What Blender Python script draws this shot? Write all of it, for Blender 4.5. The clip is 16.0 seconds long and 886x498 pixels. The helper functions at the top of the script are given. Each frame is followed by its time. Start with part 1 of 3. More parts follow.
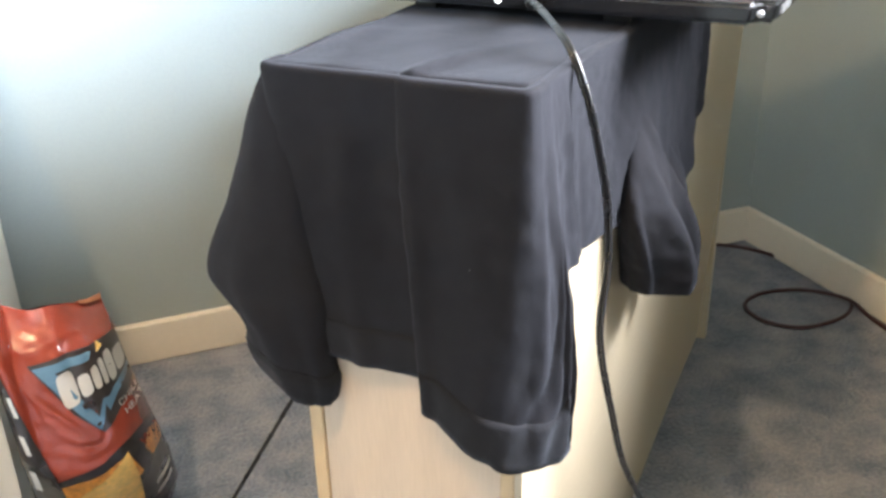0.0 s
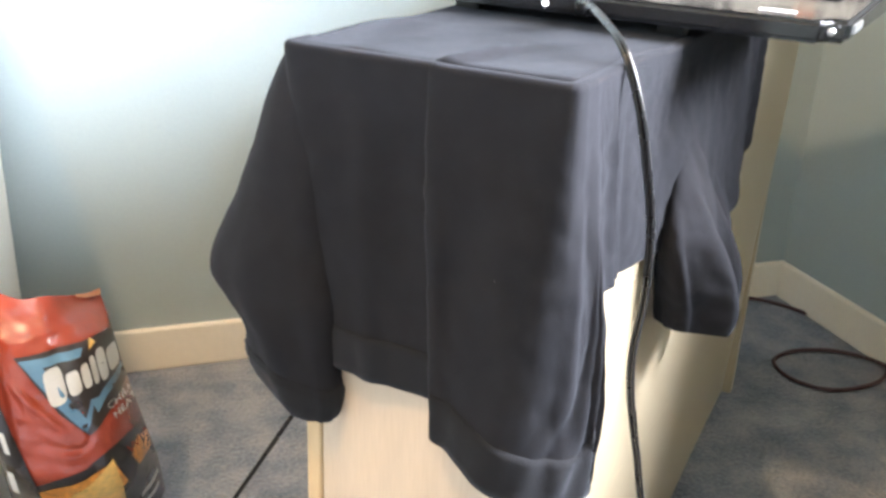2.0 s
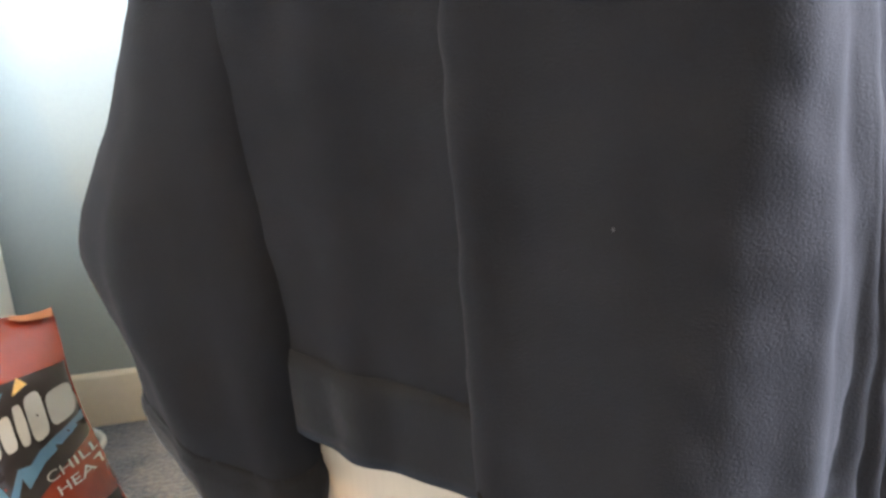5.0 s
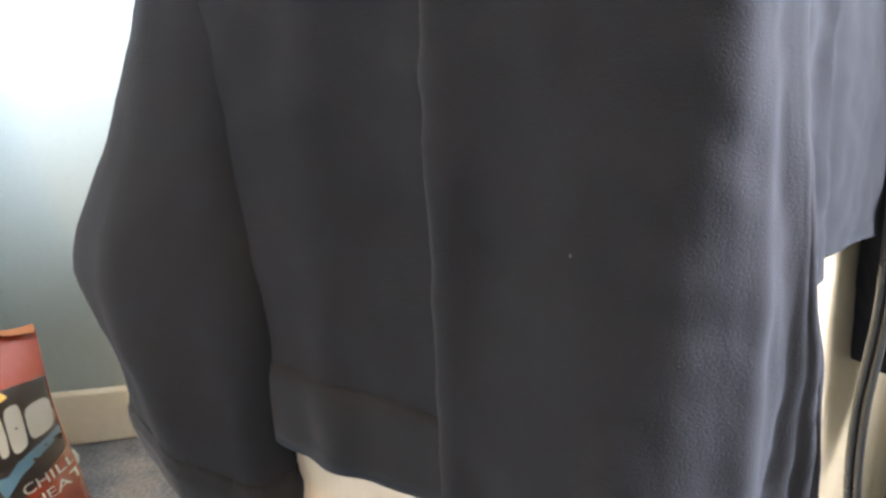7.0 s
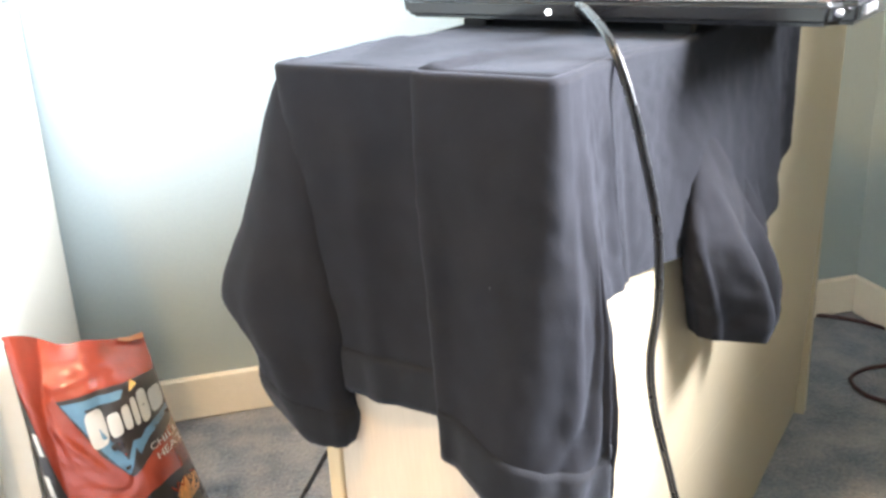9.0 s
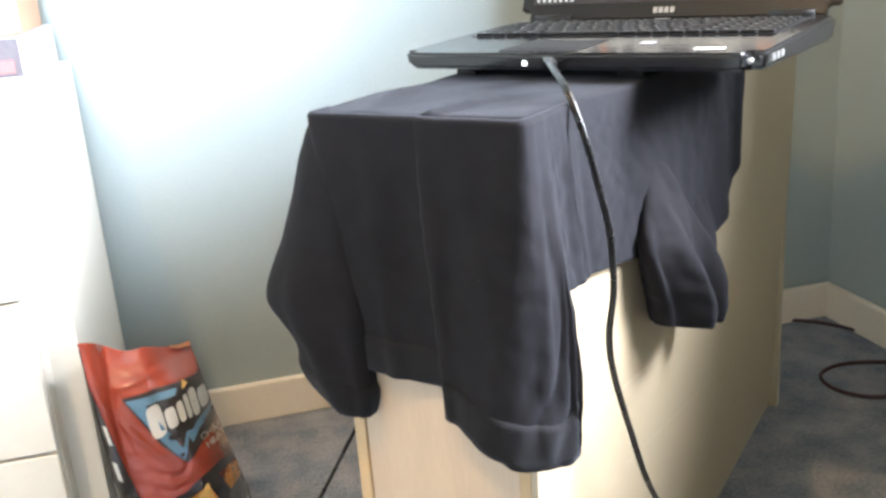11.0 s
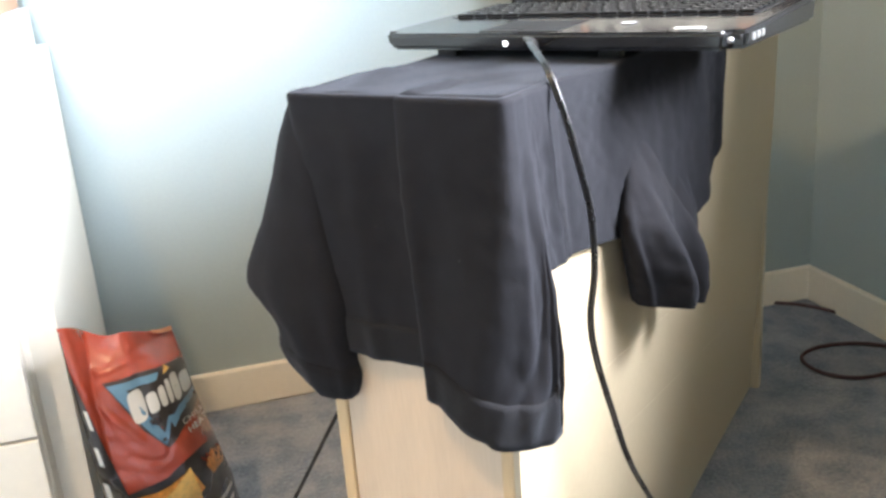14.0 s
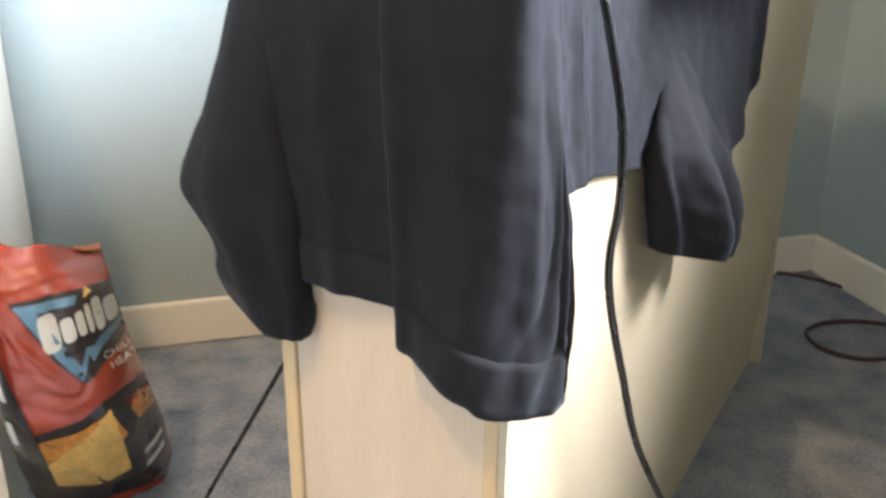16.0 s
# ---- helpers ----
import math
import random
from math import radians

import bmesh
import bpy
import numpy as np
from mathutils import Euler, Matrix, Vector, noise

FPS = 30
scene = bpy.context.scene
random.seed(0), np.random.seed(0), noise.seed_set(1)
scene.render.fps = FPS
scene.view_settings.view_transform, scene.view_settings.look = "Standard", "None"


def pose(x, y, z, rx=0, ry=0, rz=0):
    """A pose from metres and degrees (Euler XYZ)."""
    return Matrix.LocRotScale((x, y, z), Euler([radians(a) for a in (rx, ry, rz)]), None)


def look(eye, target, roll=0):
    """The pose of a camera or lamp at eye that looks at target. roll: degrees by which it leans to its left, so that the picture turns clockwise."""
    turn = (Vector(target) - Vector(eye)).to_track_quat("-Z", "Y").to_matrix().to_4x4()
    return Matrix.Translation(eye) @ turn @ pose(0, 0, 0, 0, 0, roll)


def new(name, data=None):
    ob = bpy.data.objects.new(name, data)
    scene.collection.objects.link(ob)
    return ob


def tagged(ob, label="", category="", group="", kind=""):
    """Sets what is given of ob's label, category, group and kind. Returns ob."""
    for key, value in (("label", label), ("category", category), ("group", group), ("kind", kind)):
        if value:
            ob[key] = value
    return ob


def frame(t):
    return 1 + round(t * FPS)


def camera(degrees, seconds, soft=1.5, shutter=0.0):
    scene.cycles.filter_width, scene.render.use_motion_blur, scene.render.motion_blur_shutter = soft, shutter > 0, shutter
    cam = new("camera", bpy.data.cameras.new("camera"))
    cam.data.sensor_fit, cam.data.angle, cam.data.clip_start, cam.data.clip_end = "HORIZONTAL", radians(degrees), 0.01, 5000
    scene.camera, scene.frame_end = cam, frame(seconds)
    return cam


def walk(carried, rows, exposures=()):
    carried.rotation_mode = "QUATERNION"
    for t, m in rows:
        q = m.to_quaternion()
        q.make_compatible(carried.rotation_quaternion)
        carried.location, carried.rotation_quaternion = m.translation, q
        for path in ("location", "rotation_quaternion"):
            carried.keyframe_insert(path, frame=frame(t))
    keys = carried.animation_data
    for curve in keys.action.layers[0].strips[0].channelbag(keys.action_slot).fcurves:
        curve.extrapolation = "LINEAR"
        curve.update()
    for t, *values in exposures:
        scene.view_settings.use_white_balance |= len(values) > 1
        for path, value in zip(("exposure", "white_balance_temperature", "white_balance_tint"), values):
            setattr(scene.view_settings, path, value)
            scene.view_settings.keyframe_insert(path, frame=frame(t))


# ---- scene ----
cam = camera(50.1, 16.0, soft=2.8, shutter=0.35)
PATH = [
    (0, (0.221, -0.561, 0.838), (-0.573, 1.071, -0.002), -1.5),
    (0.5, (0.234, -0.606, 0.863), (-0.528, 1.078, 0.1), 0.2),
    (1, (0.236, -0.621, 0.868), (-0.516, 1.088, 0.152), 0.4),
    (1.5, (0.232, -0.599, 0.839), (-0.539, 1.097, 0.112), 0.6),
    (2, (0.197, -0.519, 0.791), (-0.649, 1.126, 0.03), 2.5),
    (2.2, (0.179, -0.474, 0.764), (-0.68, 1.156, -0.013), 2.7),
    (2.5, (0.12, -0.367, 0.696), (-0.86, 1.193, -0.083), 3.9),
    (2.7, (0.088, -0.287, 0.657), (-0.951, 1.228, -0.133), 1.5),
    (3, (0.054, -0.217, 0.621), (-1.024, 1.235, -0.234), -0.9),
    (3.5, (0.052, -0.196, 0.626), (-1.064, 1.214, -0.25), -2.6),
    (4, (0.058, -0.204, 0.625), (-1.049, 1.251, -0.185), -2.9),
    (6.5, (0.083, -0.25, 0.636), (-0.948, 1.327, -0.034), -1.0),
    (7, (0.086, -0.249, 0.635), (-0.955, 1.331, -0.012), -0.3),
    (7.5, (0.087, -0.253, 0.635), (-0.965, 1.33, 0.013), 0.3),
    (8, (0.09, -0.255, 0.642), (-0.965, 1.319, 0.004), -0.7),
    (8.2, (0.109, -0.275, 0.648), (-0.98, 1.294, 0.054), -0.7),
    (8.3, (0.12, -0.298, 0.677), (-0.939, 1.275, 0.041), -1.8),
    (8.5, (0.154, -0.366, 0.722), (-0.887, 1.211, 0.066), -2.1),
    (8.6, (0.175, -0.395, 0.737), (-0.852, 1.184, 0.063), -2.2),
    (11, (0.344, -0.628, 0.803), (-0.699, 0.966, 0.194), -4.4),
    (11.5, (0.346, -0.627, 0.806), (-0.676, 0.989, 0.221), -4.1),
    (12, (0.345, -0.625, 0.805), (-0.676, 0.994, 0.225), -4.0),
    (12.5, (0.355, -0.638, 0.803), (-0.65, 0.984, 0.204), -4.0),
    (13, (0.353, -0.636, 0.803), (-0.65, 0.981, 0.184), -4.2),
    (13.5, (0.353, -0.629, 0.798), (-0.652, 0.982, 0.171), -4.3),
    (14, (0.346, -0.626, 0.796), (-0.667, 0.977, 0.16), -4.4),
    (14.5, (0.339, -0.618, 0.792), (-0.687, 0.974, 0.151), -4.2),
    (15, (0.331, -0.613, 0.787), (-0.702, 0.975, 0.145), -3.7),
    (15.5, (0.305, -0.588, 0.77), (-0.7, 1.004, 0.095), -1.7),
    (16, (0.255, -0.497, 0.711), (-0.696, 1.106, -0.015), 0.3),
]
walk(cam, [(t, look(eye, target, roll)) for t, eye, target, roll in PATH],
     exposures=[(0, -0.2), (0.5, -0.02), (1.0, 0.05), (2.5, 0.12), (3.0, -0.08), (4.0, -0.05), (6.5, 0.25), (8.0, 0.3), (8.6, 0.48), (11.0, -0.22), (15.0, -0.22), (16.0, -0.22)])

# ---- light ----
world = bpy.data.worlds.new("world")
scene.world = world
world.use_nodes = True
wn = world.node_tree
sky = wn.nodes.new("ShaderNodeTexSky")
sky.sky_type, sky.sun_disc = "NISHITA", False
sky.sun_elevation, sky.sun_rotation = radians(35), radians(120)
wn.links.new(sky.outputs[0], wn.nodes["Background"].inputs[0])
wn.nodes["Background"].inputs[1].default_value = 0.05

# room frame: the corner, the way along the bright wall (M) and the way into the room along the dim wall (N)
CORNER = Vector((-0.002, 1.366, 0))
M = Vector((0.6861, 0.7275, 0))
N = Vector((0.7275, -0.6861, 0))
ANG = math.atan2(M.y, M.x)


def room(m, n, z=0.0):
    """A place from metres along the bright wall (m, negative away from the corner) and away from it (n)."""
    return CORNER + M * m + N * n + Vector((0, 0, z))


def window_lamp(name, centre, target, wide, high, watts, colour, spread=180):
    data = bpy.data.lights.new(name, "AREA")
    data.shape, data.size, data.size_y, data.energy, data.color = "RECTANGLE", wide, high, watts, colour
    data.spread = radians(spread)
    ob = new(name, data)
    ob.matrix_world = look(centre, target)
    return ob


ROOM_M, ROOM_N, ROOM_H = -3.4, 4.0, 2.4
SIDE_N = 1.43
window_lamp("window_light", room(-1.40, ROOM_N + 0.06, 1.55), room(-1.42, 0.0, 1.10), 0.9, 0.9, 98, (0.80, 0.95, 1.15), 35)
window_lamp("side_window_light", room(0.09, SIDE_N, 1.40), room(-1.0, SIDE_N, 1.05), 1.0, 0.80, 178, (0.92, 0.96, 1.05), 84)

# the warm bulb under the ceiling: it throws the shadows of the chest and of the laptop on the walls
BULB = room(-1.78, 1.52, 2.25)
bulb_data = bpy.data.lights.new("bulb_light", "POINT")
bulb_data.energy, bulb_data.color, bulb_data.shadow_soft_size = 118, (1.0, 0.70, 0.40), 0.045
bulb_light = new("bulb_light", bulb_data)
bulb_light.location = BULB


# ---- materials ----
def material(name, colour, rough=0.6, vary=0.12, scale=6.0, fine=90.0, bump=0.15, metal=0.0, sheen=0.0, spec=0.5, coat=0.0, dist=0.002, stretch=(1, 1, 1), tint=None):
    """A painted, woven or moulded surface: two scales of noise in colour and roughness, and a fine relief."""
    m = bpy.data.materials.new(name)
    m.use_nodes = True
    t = m.node_tree
    b = t.nodes["Principled BSDF"]
    co = t.nodes.new("ShaderNodeTexCoord")
    mp = t.nodes.new("ShaderNodeMapping")
    mp.inputs["Scale"].default_value = stretch
    t.links.new(co.outputs["Object"], mp.inputs[0])
    big, small = t.nodes.new("ShaderNodeTexNoise"), t.nodes.new("ShaderNodeTexNoise")
    for n, s, d in ((big, scale, 4), (small, fine, 3)):
        n.inputs["Scale"].default_value, n.inputs["Detail"].default_value = s, d
        t.links.new(mp.outputs[0], n.inputs["Vector"])
    mix = t.nodes.new("ShaderNodeMix")
    mix.data_type = "RGBA"
    lo = [c * (1 - vary) for c in colour]
    hi = [min(1, c * (1 + vary)) for c in (tint or colour)]
    mix.inputs[6].default_value, mix.inputs[7].default_value = (*lo, 1), (*hi, 1)
    add = t.nodes.new("ShaderNodeMath")
    add.operation = "MULTIPLY_ADD"
    add.inputs[1].default_value = 0.4
    t.links.new(small.outputs[0], add.inputs[0])
    half = t.nodes.new("ShaderNodeMath")
    half.operation = "MULTIPLY"
    half.inputs[1].default_value = 0.6
    t.links.new(big.outputs[0], half.inputs[0])
    t.links.new(half.outputs[0], add.inputs[2])
    wide = t.nodes.new("ShaderNodeMapRange")
    wide.inputs["From Min"].default_value, wide.inputs["From Max"].default_value = 0.3, 0.7
    t.links.new(add.outputs[0], wide.inputs[0])
    t.links.new(wide.outputs[0], mix.inputs[0])
    t.links.new(mix.outputs[2], b.inputs["Base Color"])
    rr = t.nodes.new("ShaderNodeMapRange")
    rr.inputs["To Min"].default_value, rr.inputs["To Max"].default_value = max(0.02, rough - 0.08), min(1, rough + 0.08)
    t.links.new(big.outputs[0], rr.inputs[0])
    t.links.new(rr.outputs[0], b.inputs["Roughness"])
    b.inputs["Metallic"].default_value = metal
    b.inputs["Specular IOR Level"].default_value = spec
    b.inputs["Sheen Weight"].default_value = sheen
    b.inputs["Sheen Roughness"].default_value = 0.45
    b.inputs["Sheen Tint"].default_value = (0.80, 0.86, 1.0, 1)
    b.inputs["Coat Weight"].default_value = coat
    if bump:
        bp = t.nodes.new("ShaderNodeBump")
        bp.inputs["Strength"].default_value, bp.inputs["Distance"].default_value = bump, dist
        t.links.new(small.outputs[0], bp.inputs["Height"])
        t.links.new(bp.outputs[0], b.inputs["Normal"])
    return m


def glow(name, colour, power):
    m = bpy.data.materials.new(name)
    m.use_nodes = True
    b = m.node_tree.nodes["Principled BSDF"]
    b.inputs["Base Color"].default_value = (*[c * 0.3 for c in colour], 1)
    b.inputs["Emission Color"].default_value, b.inputs["Emission Strength"].default_value = (*colour, 1), power
    b.inputs["Roughness"].default_value = 0.25
    return m


PAINT = material("sage_wall_paint", (0.325, 0.365, 0.358), 0.75, 0.04, 3, 160, 0.12, spec=0.3)
CEIL = material("white_ceiling_paint", (0.8, 0.8, 0.78), 0.9, 0.03, 3, 120, 0.1)
SKIRT = material("white_gloss_skirting", (0.76, 0.67, 0.55), 0.4, 0.05, 8, 120, 0.06)
CARPET = material("blue_grey_carpet", (0.135, 0.17, 0.24), 0.95, 0.42, 16, 170, 1.0, sheen=0.2, dist=0.006, spec=0.1, tint=(0.24, 0.23, 0.235))
CREAM = material("cream_painted_board", (0.40, 0.33, 0.227), 0.42, 0.06, 5, 140, 0.06)
PALE_WOOD = material("pale_wood_veneer", (0.50, 0.385, 0.275), 0.5, 0.10, 5, 60, 0.08, stretch=(6, 6, 0.6))
EDGE_WOOD = material("edge_strip_wood", (0.50, 0.35, 0.19), 0.5, 0.12, 6, 70, 0.08, stretch=(6, 6, 0.6))
PENCIL = material("pencil_line", (0.52, 0.46, 0.34), 0.8, 0.2, 30, 200, 0)
WHITE_UNIT = material("white_laminate", (0.82, 0.78, 0.70), 0.35, 0.04, 4, 90, 0.04)
DARK_GAP = material("dark_gap", (0.08, 0.07, 0.06), 0.9, 0.1, 10, 60, 0)
CLOTH = material("black_cotton_jersey", (0.0121, 0.0121, 0.0143), 0.95, 0.08, 40, 1500, 0.35, sheen=0.042, dist=0.0008, spec=0.035, tint=(0.0146, 0.0146, 0.0172))
CLOTH_RIB = material("black_ribbed_hem", (0.0110, 0.0111, 0.0130), 0.95, 0.15, 14, 900, 0.4, sheen=0.08, dist=0.001, spec=0.1, stretch=(3, 3, 0.3))
LAP = material("gloss_black_plastic", (0.012, 0.012, 0.014), 0.14, 0.15, 10, 220, 0.02, spec=0.5)
LAP_MATT = material("matt_black_plastic", (0.012, 0.012, 0.013), 0.45, 0.15, 10, 300, 0.1, spec=0.25)
LAP_BEZEL = material("satin_black_bezel", (0.012, 0.012, 0.013), 0.4, 0.15, 10, 300, 0.05, spec=0.2)
KEY = material("black_key_plastic", (0.010, 0.010, 0.011), 0.45, 0.2, 20, 300, 0.05, spec=0.22)
LEGEND = material("pale_key_legend", (0.40, 0.40, 0.41), 0.5, 0.05, 20, 200, 0)
SILVER = material("brushed_silver", (0.6, 0.6, 0.62), 0.3, 0.06, 20, 300, 0.05, metal=0.9)
WHITE_STICK = material("white_sticker", (0.85, 0.85, 0.85), 0.35, 0.03, 20, 200, 0)
CABLE = material("black_cable_rubber", (0.011, 0.011, 0.012), 0.28, 0.15, 30, 300, 0.05)
CABLE_DARK = material("dark_maroon_cable", (0.05, 0.016, 0.018), 0.5, 0.15, 30, 300, 0.05)
CABLE_WHITE = material("white_cable", (0.78, 0.76, 0.72), 0.4, 0.05, 30, 300, 0.03)
RED = material("red_foil_film", (0.30, 0.044, 0.023), 0.20, 0.16, 9, 45, 0.25, coat=0.4, dist=0.004)
BLACKFILM = material("black_foil_film", (0.02, 0.017, 0.018), 0.28, 0.2, 9, 45, 0.2, coat=0.3, dist=0.003)
LOGO_BLUE = material("blue_print", (0.11, 0.22, 0.33), 0.3, 0.1, 30, 200, 0.05)
LOGO_WHITE = material("white_print", (0.60, 0.57, 0.53), 0.3, 0.05, 30, 200, 0.05)
LOGO_BLACK = material("black_print", (0.03, 0.022, 0.022), 0.3, 0.1, 30, 200, 0.05)
LOGO_GOLD = material("gold_print", (0.62, 0.40, 0.13), 0.35, 0.25, 40, 160, 0.1, tint=(0.72, 0.42, 0.12))
LOGO_FLAME = material("flame_print", (0.42, 0.12, 0.02), 0.35, 0.6, 45, 160, 0.05, tint=(0.6, 0.24, 0.04))
TORN = material("torn_film_edge", (0.52, 0.22, 0.12), 0.3, 0.2, 20, 90, 0.1)
CARD = material("brown_cardboard", (0.36, 0.22, 0.14), 0.8, 0.08, 8, 120, 0.15)
PACK_GREY = material("silver_grey_carton", (0.62, 0.64, 0.68), 0.45, 0.06, 8, 120, 0.05)
PACK_DARK = material("dark_printed_carton", (0.06, 0.05, 0.06), 0.35, 0.3, 18, 120, 0.05)
LINT = material("grey_lint", (0.07, 0.07, 0.075), 0.9, 0.1, 30, 200, 0)
PACK_RED = material("red_carton_print", (0.5, 0.08, 0.08), 0.4, 0.2, 18, 120, 0.05)
SCREEN_DARK = glow("screen_dark", (0.05, 0.045, 0.05), 0.6)
SCREEN_WHITE = glow("screen_white", (1.0, 0.96, 0.86), 1.5)
SCREEN_ORANGE = glow("screen_orange", (0.9, 0.28, 0.08), 0.9)
SCREEN_GREY = glow("screen_grey", (0.55, 0.55, 0.58), 0.9)
WARM_GLASS = glow("warm_bulb_glass", (1.0, 0.78, 0.5), 8.0)
LED = glow("white_led", (0.95, 0.97, 1.0), 6.0)


# ---- mesh helpers ----
def part(name, bm, mat, parent=None, label="", smooth=False):
    me = bpy.data.meshes.new(name)
    bmesh.ops.recalc_face_normals(bm, faces=bm.faces)
    bm.to_mesh(me)
    bm.free()
    if smooth:
        me.polygons.foreach_set("use_smooth", [True] * len(me.polygons))
    me.materials.append(mat)
    ob = new(name, me)
    if parent is not None:
        ob.parent = parent
    if label:
        ob["label"] = label
    return ob


def thing(name, place, label, category, group="", kind="", turn=0.0):
    ob = new(name)
    ob.matrix_world = Matrix.Translation(place) @ Matrix.Rotation(turn, 4, "Z")
    bpy.context.view_layer.update()
    return tagged(ob, label, category, group, kind)


def box(lo, hi, bevel=0.0, seg=2, bm=None):
    """A block between two corners with rounded edges."""
    b = bm or bmesh.new()
    r = bmesh.ops.create_cube(b, size=1)
    lo, hi = Vector(lo), Vector(hi)
    for v in r["verts"]:
        v.co = Vector([(l + h) / 2 + c * (h - l) for c, l, h in zip(v.co, lo, hi)])
    if bevel:
        es = list({e for v in r["verts"] for e in v.link_edges})
        bmesh.ops.bevel(b, geom=es, offset=bevel, segments=seg, affect="EDGES", profile=0.5)
    return b


def grid(rows, bm=None, close=False):
    """A sheet of quads over rows of points."""
    b = bm or bmesh.new()
    vs = [[b.verts.new(p) for p in r] for r in rows]
    for a, c in zip(vs, vs[1:]):
        n = len(a)
        for i in range(n if close else n - 1):
            j = (i + 1) % n
            b.faces.new((a[i], a[j], c[j], c[i]))
    return b


def curve_points(pts, n):
    """A smooth line through points (Catmull-Rom), as n + 1 points."""
    P = [Vector(p) for p in pts]
    P = [P[0] * 2 - P[1]] + P + [P[-1] * 2 - P[-2]]
    out = []
    k = len(P) - 3
    for i in range(n + 1):
        s = i / n * k
        j = min(int(s), k - 1)
        u = s - j
        a, b, c, d = P[j:j + 4]
        out.append(0.5 * ((2 * b) + (c - a) * u + (2 * a - 5 * b + 4 * c - d) * u * u + (3 * b - a - 3 * c + d) * u ** 3))
    return out


def tube(pts, radius, n=60, sides=8, flat=1.0):
    """A cable along a smooth line; flat: how much wider than thick."""
    line = curve_points(pts, n)
    rows = []
    for i, p in enumerate(line):
        d = (line[min(i + 1, n)] - line[max(i - 1, 0)]).normalized()
        s = d.cross(Vector((0.3, 0.9, 0.31))).normalized()
        w = d.cross(s)
        rows.append([p + s * math.cos(a) * radius * flat + w * math.sin(a) * radius for a in [2 * math.pi * k / sides for k in range(sides)]])
    b = grid(rows, close=True)
    b.verts.ensure_lookup_table()
    b.faces.new(b.verts[:sides])
    b.faces.new(b.verts[-sides:])
    return b


def lerp(a, b, t):
    return a + (b - a) * t


def smooth01(t):
    t = max(0.0, min(1.0, t))
    return t * t * (3 - 2 * t)


def place_of(table, x):
    """Reads a value off a short table of (x, value), with soft steps."""
    if x <= table[0][0]:
        return table[0][1]
    for (a, u), (b, v) in zip(table, table[1:]):
        if x <= b:
            return lerp(u, v, (x - a) / (b - a))
    return table[-1][1]


# ---- room ----
T = 0.12


def slab(name, m0, m1, n0, n1, z0, z1, mat, label, category):
    b = box((m0, -n1, z0), (m1, -n0, z1))
    ob = part(name, b, mat)
    ob.matrix_world = Matrix.Translation(CORNER) @ Matrix.Rotation(ANG, 4, "Z")
    return tagged(ob, label, category, kind="structure")


slab("floor", ROOM_M - T, T, -T, ROOM_N + T, -0.1, 0.0, CARPET, "worn blue-grey short-pile bedroom carpet", "floor")
slab("ceiling", ROOM_M - T, T, -T, ROOM_N + T, ROOM_H, ROOM_H + 0.1, CEIL, "plain white painted ceiling", "ceiling")
slab("wall_north", ROOM_M - T, T, -T, 0.0, 0.0, ROOM_H, PAINT, "pale sage green painted plaster wall in daylight", "wall")
slab("wall_west", ROOM_M - T, ROOM_M, 0.0, ROOM_N, 0.0, ROOM_H, PAINT, "pale sage green painted plaster wall", "wall")


def wall_with_window(name, along_m, w0, w1, z0, z1):
    """A wall in one mesh with a window opening through it."""
    b = bmesh.new()
    if along_m:
        for a0, a1, h0, h1 in ((ROOM_M, w0, 0, ROOM_H), (w0, w1, 0, z0), (w0, w1, z1, ROOM_H)):
            box((a0, -ROOM_N - T, h0), (a1, -ROOM_N, h1), bm=b)
    else:
        for a0, a1, h0, h1 in ((-T, w0, 0, ROOM_H), (w1, 2.4, 0, ROOM_H), (w0, w1, 0, z0), (w0, w1, z1, ROOM_H)):
            box((0.0, -a1, h0), (T, -a0, h1), bm=b)
    ob = part(name, b, PAINT)
    ob.matrix_world = Matrix.Translation(CORNER) @ Matrix.Rotation(ANG, 4, "Z")
    return tagged(ob, "pale sage green painted wall with a window opening", "wall", kind="structure")


wall_with_window("wall_east", False, SIDE_N - 0.54, SIDE_N + 0.54, 0.92, 1.86)
# unseen stub added to block the south window's light from the corner
slab("shade_wall_return", -1.04, 0.0, 2.4, ROOM_N + T, 0.0, ROOM_H, PAINT, "unseen sage green wall added to keep window light off the corner", "wall")
# added low wall, out of view: dims window light near the floor
slab("shade_half_wall", ROOM_M, -1.04, 2.4, 2.5, 0.0, 1.18, PAINT, "unseen half-height wall added to cut the window light low down", "wall")
wall_with_window("wall_south", True, -1.93, -0.89, 1.03, 2.07)


def skirting(name, m0, m1, n0, n1):
    """A skirting board with a rounded top edge."""
    b = box((m0, -n1, 0.0), (m1, -n0, 0.074), bevel=0.004, seg=3)
    ob = part(name, b, SKIRT)
    ob.matrix_world = Matrix.Translation(CORNER) @ Matrix.Rotation(ANG, 4, "Z")
    return tagged(ob, "off-white painted wooden skirting board along the wall", "skirting board", kind="structure")


skirting("baseboard_north", ROOM_M, 0.0, 0.0, 0.014)
skirting("baseboard_east", -0.014, 0.0, 0.0142, 2.399)

